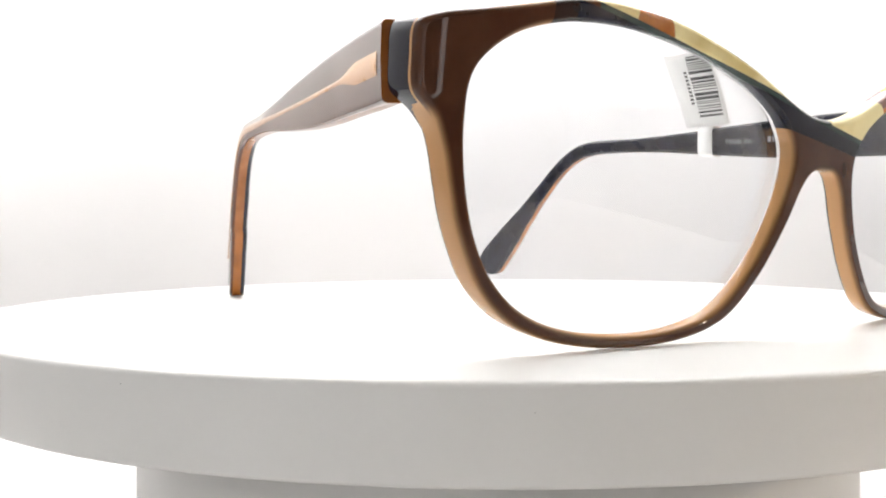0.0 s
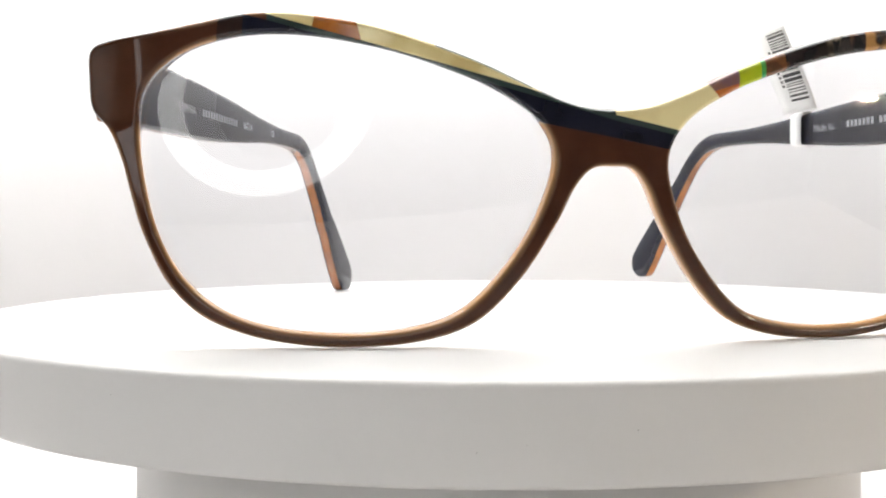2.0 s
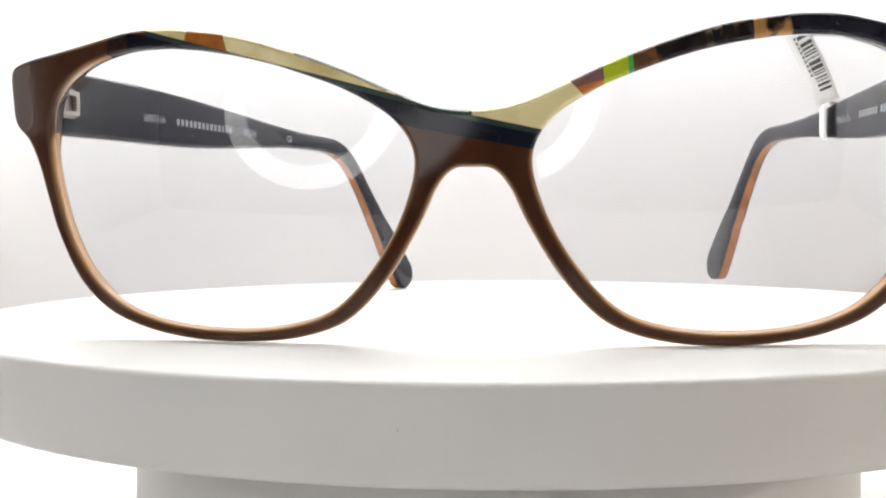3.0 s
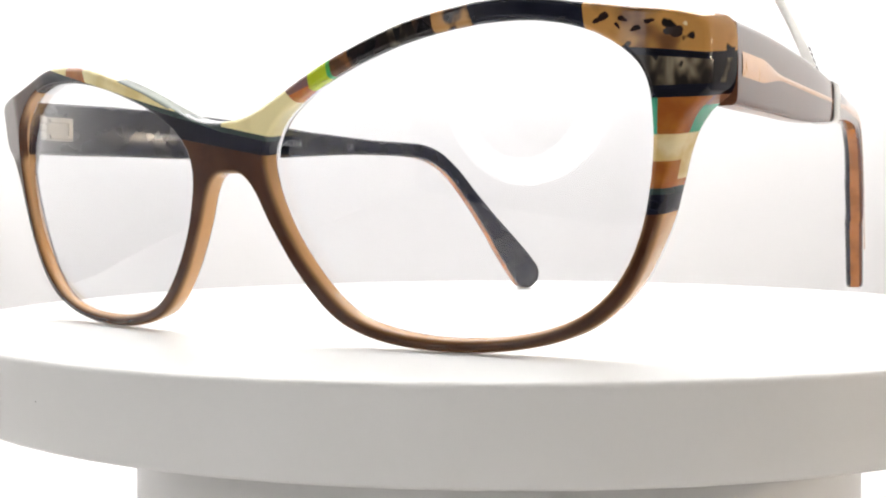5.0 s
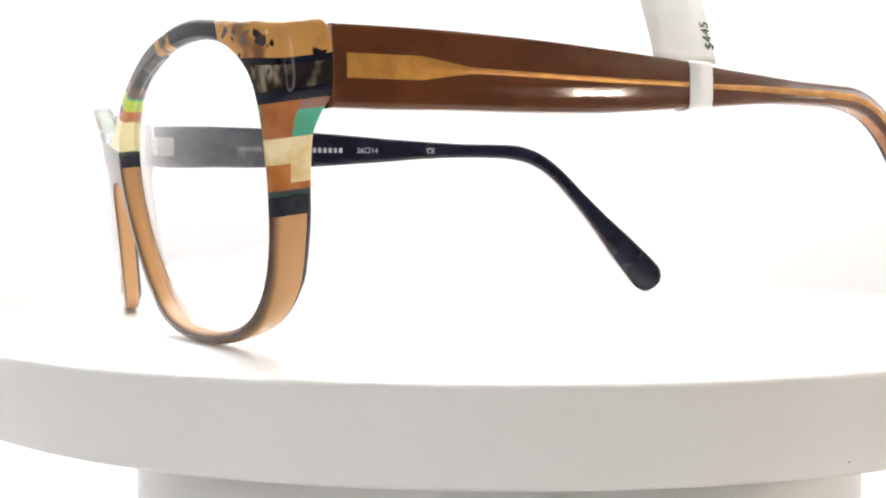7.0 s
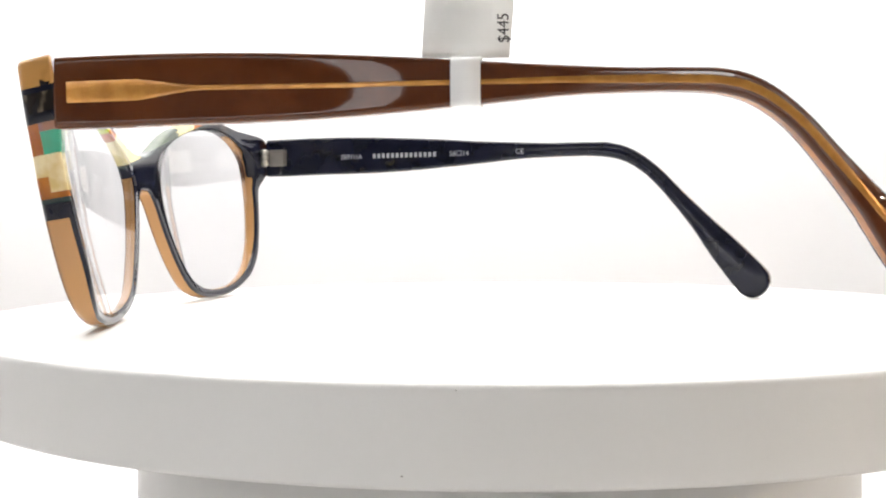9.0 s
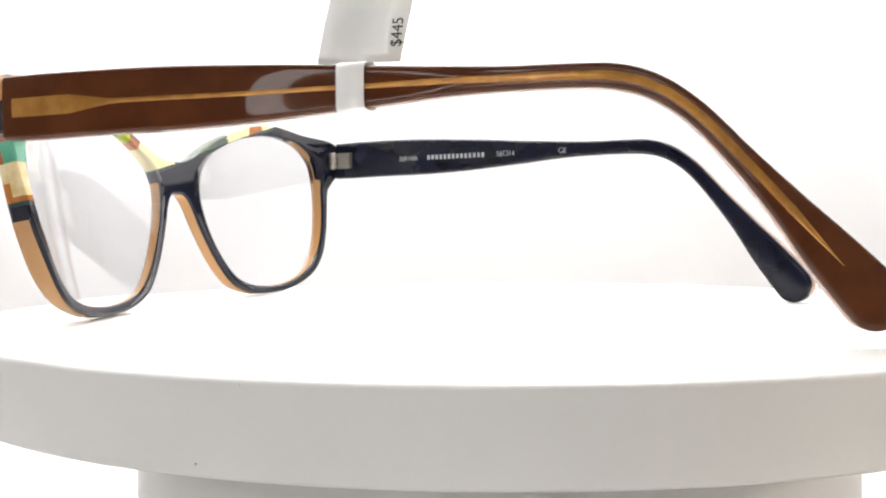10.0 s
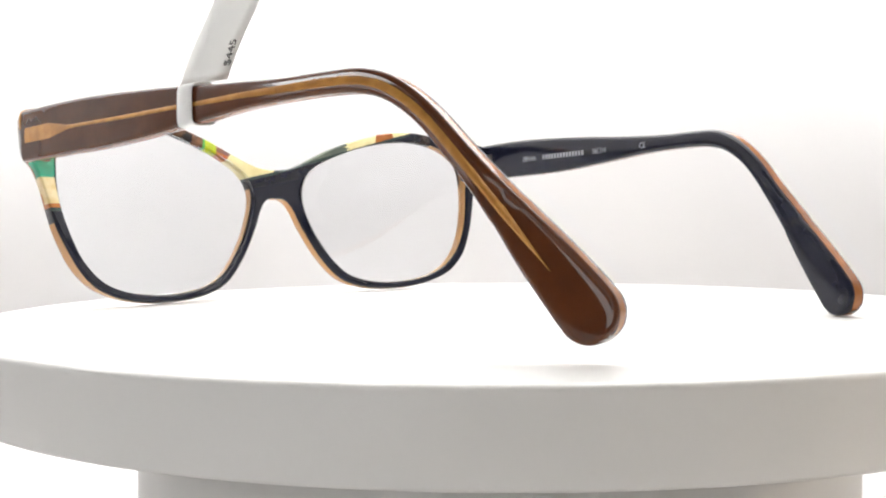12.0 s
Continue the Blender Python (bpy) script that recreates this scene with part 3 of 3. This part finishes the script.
def temple(parent, outside, name, label, end_layer, start=-62.9):
    """outside(along, height) gives the outer face's point and the way inwards."""
    c = temple_line(start)
    t = np.gradient(c[:, :2], axis=0)
    t /= np.linalg.norm(t, axis=1)[:, None]
    nrm = np.stack([-t[:, 1], t[:, 0]], 1)
    bm = bmesh.new()
    rings = []
    for (s, z, h), n in zip(c, nrm):
        thick = 3.0 + 0.6 * min(max((s - 10) / 40, 0), 1)
        thick *= min(1.0, 0.35 + 0.65 * h / 1.8)
        off = 0.0 if s < 55 else (4.0 - thick) / 2
        b = min(0.95, h * 0.55)
        deep = min(b * 0.75, thick * 0.42)
        q = []
        for k in range(6):
            a = math.pi / 2 * k / 5
            q.append((h - b + b * math.sin(a), deep * (1 - math.cos(a))))
        # outer face mid -> upper edge -> inner face -> lower edge, as (across, depth)
        up = q
        ring = [(0.0, -0.12), (h * 0.5, -0.06)] + up + [(h, thick * 0.70), (h, thick * 0.71)] + [(x, thick - w) for x, w in up[::-1]] + [(0.0, thick + 0.1)]
        low = [(-x, w) for x, w in ring[1:-1]][::-1]
        ring = ring + low
        vs = []
        for x, w in ring:
            p, inward = outside(s + n[0] * x, z + n[1] * x)
            vs.append(bm.verts.new((p + inward * (w + off)) * MM))
        rings.append((vs, ring, thick))
    m = len(rings[0][0])
    for (a, ra, th), (b, _, _) in zip(rings, rings[1:]):
        for i in range(m):
            j = (i + 1) % m
            f = bm.faces.new((a[i], a[j], b[j], b[i]))
            w = (ra[i][1] + ra[j][1]) / 2
            f.material_index = 0 if w < 1.0 else 1 if w < th * 0.71 else 2
    f0 = bm.faces.new(rings[0][0][::-1])
    f0.material_index = end_layer
    bm.faces.new(rings[-1][0]).material_index = 0
    bmesh.ops.recalc_face_normals(bm, faces=bm.faces)
    ob = part(name, bm, [BROWN_TEMPLE, ORANGE_EDGE, NAVY], parent, label)
    for p in ob.data.polygons:
        if len(p.vertices) > 4:
            p.use_smooth = False
    # the core wire that shines through the outer layer
    line = c[(c[:, 0] > start + 0.2)]
    bm = bmesh.new()
    prev = None
    for s, z, h in line:
        if z < 9.6 and s > 50:
            break
        wdt = 1.68 if s < -51.0 else 1.68 - 1.23 * (s + 51.0) / 7.4 if s < -43.6 else 0.42 + 0.26 * min(max((s + 4) / 26, 0), 1)
        if s > 49:
            wdt *= max(0.05, min(1.0, (62.2 - s) / 8))
        i = int(np.argmin(np.abs(c[:, 0] - s)))
        n = nrm[i]
        row = []
        for x, w in ((-wdt, -0.05), (-wdt * 0.6, -0.17), (0, -0.20), (wdt * 0.6, -0.17), (wdt, -0.05)):
            p, inward = outside(s + n[0] * (x - 0.05), z + n[1] * (x - 0.05))
            row.append(bm.verts.new((p + inward * w) * MM))
        if prev:
            for a in range(4):
                bm.faces.new((prev[a], prev[a + 1], row[a + 1], row[a]))
        prev = row
    bmesh.ops.recalc_face_normals(bm, faces=bm.faces)
    part("core_wire", bm, GOLD, ob, "gold core wire showing through the acetate")
    return ob


def right_outside(s, z):
    u = max(s + 26.3, 0.0)
    x = 71.5 - 0.0225 * (s + 62) - 0.00095 * u * u
    return Vector((x, s, z - 0.34 + 0.01386 * (s + 65))), Vector((-1, -0.0225 - 0.0019 * u, 0)).normalized()


LEFT_TURN = 0.29175


def left_outside(s, z):
    """The other temple stands folded in by a few degrees and a little lower."""
    d = s + 65.6
    u = max(s - 29.0, 0.0)
    back = Vector((math.sin(LEFT_TURN), math.cos(LEFT_TURN), 0))
    inward = Vector((math.cos(LEFT_TURN), -math.sin(LEFT_TURN), 0))
    at = Vector((-69.5, -62.4, 0)) + back * d + inward * (0.00168 * u * u - 0.5 * max(0.0, 1 - d / 25))
    return Vector((at.x, at.y, z + 0.3 - 0.0083 * d)), (inward - back * (0.00336 * u)).normalized()


def hinge(parent, outside):
    """Steel hinge on the inner face: a plate, a raised frame and three knuckles."""
    p, inward = outside(-59.2, 36.3)
    q, _ = outside(-49.2, 36.3)
    back = (q - p).normalized()
    m = Matrix((back, inward, Vector((0, 0, 1)))).transposed().to_4x4()
    m.translation = (p + inward * 3.03) * MM
    bm = bmesh.new()
    box(bm, (-0.0026, 0.0, -0.0023), (0.0027, 0.0004, 0.0023))
    bmesh.ops.bevel(bm, geom=bm.edges[:], offset=0.0002, segments=2, affect="EDGES")
    plate = part("hinge_plate", bm, STEEL, parent, "nickel hinge plate", smooth=False)
    plate.matrix_basis = m
    bm = bmesh.new()
    for lo, hi in (((-0.0018, 0.0005, 0.0012), (0.0023, 0.0013, 0.0019)), ((-0.0018, 0.0005, -0.0019), (0.0023, 0.0013, -0.0012)), ((0.0016, 0.0005, -0.0012), (0.0023, 0.0013, 0.0012))):
        box(bm, lo, hi)
    rim = part("spring_frame", bm, STEEL, plate, smooth=False)
    for k in range(3):
        bm = bmesh.new()
        lathe(bm, [(0, -0.0006), (0.0011, -0.0006), (0.0012, -0.0004), (0.0012, 0.0004), (0.0011, 0.0006), (0, 0.0006)], 16)
        part("knuckle", bm, STEEL, plate).matrix_basis = pose(-0.0036, 0.0011, 0.00145 * (k - 1))
    # the leaf that is set into the end piece, with its screw
    bm = bmesh.new()
    box(bm, (-0.0068, 0.0004, -0.0019), (-0.0046, 0.0013, 0.0019))
    bmesh.ops.bevel(bm, geom=bm.edges[:], offset=0.0002, segments=2, affect="EDGES")
    part("hinge_leaf", bm, STEEL, plate, smooth=False)
    bm = bmesh.new()
    lathe(bm, [(0, -0.00235), (0.0007, -0.00235), (0.0008, -0.0021), (0.0008, 0.0021), (0.0007, 0.00235), (0, 0.00235)], 14)
    part("screw", bm, STEEL, plate).matrix_basis = pose(-0.0036, 0.0011, 0)


def inner_frame(outside, s, z, thick=3.11):
    """A pose on the inner face: x along towards the tip, y up, z out of the face."""
    p, inward = outside(s, z)
    q, _ = outside(s + 1, z)
    back = (q - p).normalized()
    up = Vector((0, 0, 1))
    m = Matrix((back, up, inward)).transposed().to_4x4()
    m.translation = (p + inward * thick) * MM
    return m


def eyeglasses():
    g = empty("eyeglasses", pose(0, 0, TOP, 0, 0, FRONT_TURN))
    flecks(front(g))
    for side in (-1, 1):
        lens(g, side)
    right = temple(g, right_outside, "temple", "brown temple with a gold core wire and black inner face", 0)
    left = temple(g, left_outside, "temple", "brown temple with a black inner face, folded slightly in", 1, start=-62.8)
    hinge(right, right_outside)
    hinge(left, left_outside)
    # print on the inner faces
    m = inner_frame(left_outside, -40.3, 35.55)
    lettering("print", "2891HA", 0.00185, PRINT, left, m, "pale printed model number")
    lettering("print", "56\u25a114", 0.00185, PRINT, left, inner_frame(left_outside, -9.6, 35.9), "pale printed size")
    lettering("print", "CE", 0.00185, PRINT, left, inner_frame(left_outside, 8.1, 36.1), "pale printed mark")
    for k in range(14):
        bm = bmesh.new()
        box(bm, (0, 0, 0), (0.00078, 0.0012, 0.00003))
        part("print_bar", bm, PRINT, left, smooth=False).matrix_basis = inner_frame(left_outside, -30.9 + 1.3 * k, 35.7 + 0.01 * k)
    m = inner_frame(right_outside, -10.2, 35.8) @ Matrix(((-1, 0, 0, 0), (0, 1, 0, 0), (0, 0, -1, 0), (0, 0, 0, 1)))
    lettering("print", "Made for", 0.0021, PRINT, right, m @ pose(0, 0, -0.00006), "pale printed words")
    for k in range(13):
        if k == 7:
            continue
        bm = bmesh.new()
        box(bm, (0, 0, 0), (0.00085, 0.0013, 0.00003))
        part("print_bar", bm, PRINT, right, smooth=False).matrix_basis = inner_frame(right_outside, -22.6 - 1.3 * k, 35.9)
    for x, y, z, r in ((-40.5, -71.7, 18.0, 0.09), (-31.0, -72.6, 14.2, 0.05), (-45.6, -70.6, 21.5, 0.04)):
        bm = bmesh.new()
        bmesh.ops.create_icosphere(bm, subdivisions=1, radius=r * MM)
        part("dust_speck", bm, SPECK, g, "tiny dark dust speck on the lens").matrix_basis = pose(x * MM, y * MM, z * MM)
    tagged(g, "brown acetate eyeglasses with a multicoloured tortoise brow on the turntable", "eyeglasses")
    return g


glasses = eyeglasses()


# ---------------------------------------------------------------- the price tag
def price_tag():
    g = empty("price_tag", pose(0, 0, TOP, 0, 0, FRONT_TURN))
    # band round the temple
    bm = bmesh.new()
    y0, y1 = -7.7, -3.5
    loop = [(70.05, 34.3), (70.15, 36.9), (70.05, 39.8), (69.3, 40.6), (68.0, 40.85), (66.7, 40.8), (66.0, 39.9), (65.9, 36.9), (66.0, 34.3), (66.7, 33.75), (68.0, 33.6), (69.3, 33.7)]
    c = spline(loop, 5)
    cols = []
    n = len(c)
    grow = inset(c, -0.12)
    if np.abs(grow - [68, 37]).sum() < np.abs(c - [68, 37]).sum():
        grow = inset(c, 0.12)
    for ring in (c, grow):
        for y, k in ((y0, 0), (y1, 1)):
            cols.append([bm.verts.new((x * MM, (y + 0.12 * (70.2 - x)) * MM, (z + (0.35 if k and z < 37 else 0)) * MM)) for x, z in ring])
    for i in range(n):
        j = (i + 1) % n
        bm.faces.new((cols[0][i], cols[1][i], cols[1][j], cols[0][j]))
        bm.faces.new((cols[2][i], cols[2][j], cols[3][j], cols[3][i]))
        bm.faces.new((cols[0][i], cols[0][j], cols[2][j], cols[2][i]))
        bm.faces.new((cols[1][i], cols[3][i], cols[3][j], cols[1][j]))
    bmesh.ops.recalc_face_normals(bm, faces=bm.faces)
    part("band", bm, BAND_PAPER, g, "narrow white paper band looped round the temple")
    # the flag leans inwards and curls a little
    bm = bmesh.new()
    rows = []
    for k in range(13):
        f = k / 12
        z = 41.1 + 17.2 * f
        x = 66.0 - 0.41 * (z - 42) + 0.25 * math.sin(f * 5.0)
        y0, y1 = -11.75 + 0.6 * f, 0.75 + 1.6 * f
        rows.append([[bm.verts.new(((x + d + 0.75 * (1 - u) + 0.12 * math.sin(u * 3.1)) * MM, (y0 + (y1 - y0) * u) * MM, z * MM)) for u in (0, 0.25, 0.5, 0.75, 1)] for d in (0.0, -0.14)])
    for a, b in zip(rows, rows[1:]):
        for i in range(4):
            bm.faces.new((a[0][i], a[0][i + 1], b[0][i + 1], b[0][i]))
            bm.faces.new((a[1][i], b[1][i], b[1][i + 1], a[1][i + 1]))
        bm.faces.new((a[0][0], b[0][0], b[1][0], a[1][0]))
        bm.faces.new((a[0][4], a[1][4], b[1][4], b[0][4]))
    for r in (rows[0], rows[-1]):
        for i in range(4):
            bm.faces.new((r[0][i], r[1][i], r[1][i + 1], r[0][i + 1]))
    bmesh.ops.recalc_face_normals(bm, faces=bm.faces)
    flag = part("flag", bm, PAPER, g, "white paper price flag")

    def face(y, z, out):
        """A pose on the flag: x along its height, y across, z out of the face (out: +1 outer, -1 inner side)."""
        f = (z - 41.1) / 17.2
        x = 66.05 - 0.06 * y - 0.41 * (z - 42) + 0.25 * math.sin(f * 5.0) + (0.25 if out > 0 else -0.20)
        up = Vector((-0.41 + 0.072 * math.cos(f * 5.0), 0, 1)).normalized()
        acr = Vector((0.06 * out, -out, 0)).normalized()
        m = Matrix((up, acr, up.cross(acr))).transposed().to_4x4()
        m.translation = Vector((x, y, z)) * MM
        return m

    lettering("price", "$445", 0.0024, INK, flag, face(0.75, 43.3, 1), "black printed price")
    z = 43.4
    rnd = random.Random(5)
    k = 0
    while z < 57.3:
        wdt = rnd.choice((0.22, 0.3, 0.5, 0.75))
        if not 52.3 < z < 53.4:
            bm = bmesh.new()
            box(bm, (0, 0, 0), (wdt * MM, 0.0066, 0.00003))
            part("barcode_bar", bm, INK, flag, smooth=False).matrix_basis = face(-10.4, z, -1)
        z += wdt + rnd.choice((0.22, 0.3, 0.42))
    for k in range(9):
        bm = bmesh.new()
        box(bm, (0, 0, 0), (0.00055, 0.0009, 0.00003))
        part("print_bar", bm, INK, flag, smooth=False).matrix_basis = face(-3.2, 46.5 + 0.9 * k, -1)
    tagged(g, "white paper price tag looped round the brown temple", "price tag")
    return g


tag = price_tag()


# ---------------------------------------------------------------- specks on the platter's side
def specks():
    rnd = random.Random(3)
    for deg, h, r in SPECKS:
        bm = bmesh.new()
        bmesh.ops.create_icosphere(bm, subdivisions=1, radius=r * MM)
        for v in bm.verts:
            v.co *= rnd.uniform(0.7, 1.2)
        a = radians(deg)
        ob = part("speck", bm, SPECK, platter, "tiny dark dust speck")
        ob.matrix_basis = pose(R_TABLE * math.cos(a), R_TABLE * math.sin(a), -h * MM)


SPECKS = [(33.9, 10.1, 0.13), (37.2, 0.7, 0.06), (-52.4, 5.3, 0.07), (-62.1, 7.6, 0.06), (-59.1, 6.8, 0.05), (-87.4, 3.3, 0.05), (-115.3, 1.9, 0.06)]
specks()


# ---------------------------------------------------------------- what turns
def turn(t):
    """Degrees that the platter has turned by t seconds, clockwise from above."""
    k, f = divmod(min(t, CLIP - 0.001) / 1.5, 1.0)
    small = (0.0, 0.19, 0.41, 0.52, 0.78, 0.98, 0.82, 0.05, 0.0)
    return 14.285 * t + small[int(k)] * (1 - f) + small[int(k) + 1] * f


def motions():
    times = [0.25 * k for k in range(int(CLIP / 0.25) + 1)]
    walk(platter, [(t, pose(0, 0, TOP, 0, 0, -turn(t))) for t in times])
    walk(glasses, [(t, pose(0, 0, TOP, 0, 0, FRONT_TURN - turn(t))) for t in times])
    walk(tag, [(t, pose(0, 0, TOP, 0, 0, FRONT_TURN - turn(t))) for t in times])


motions()
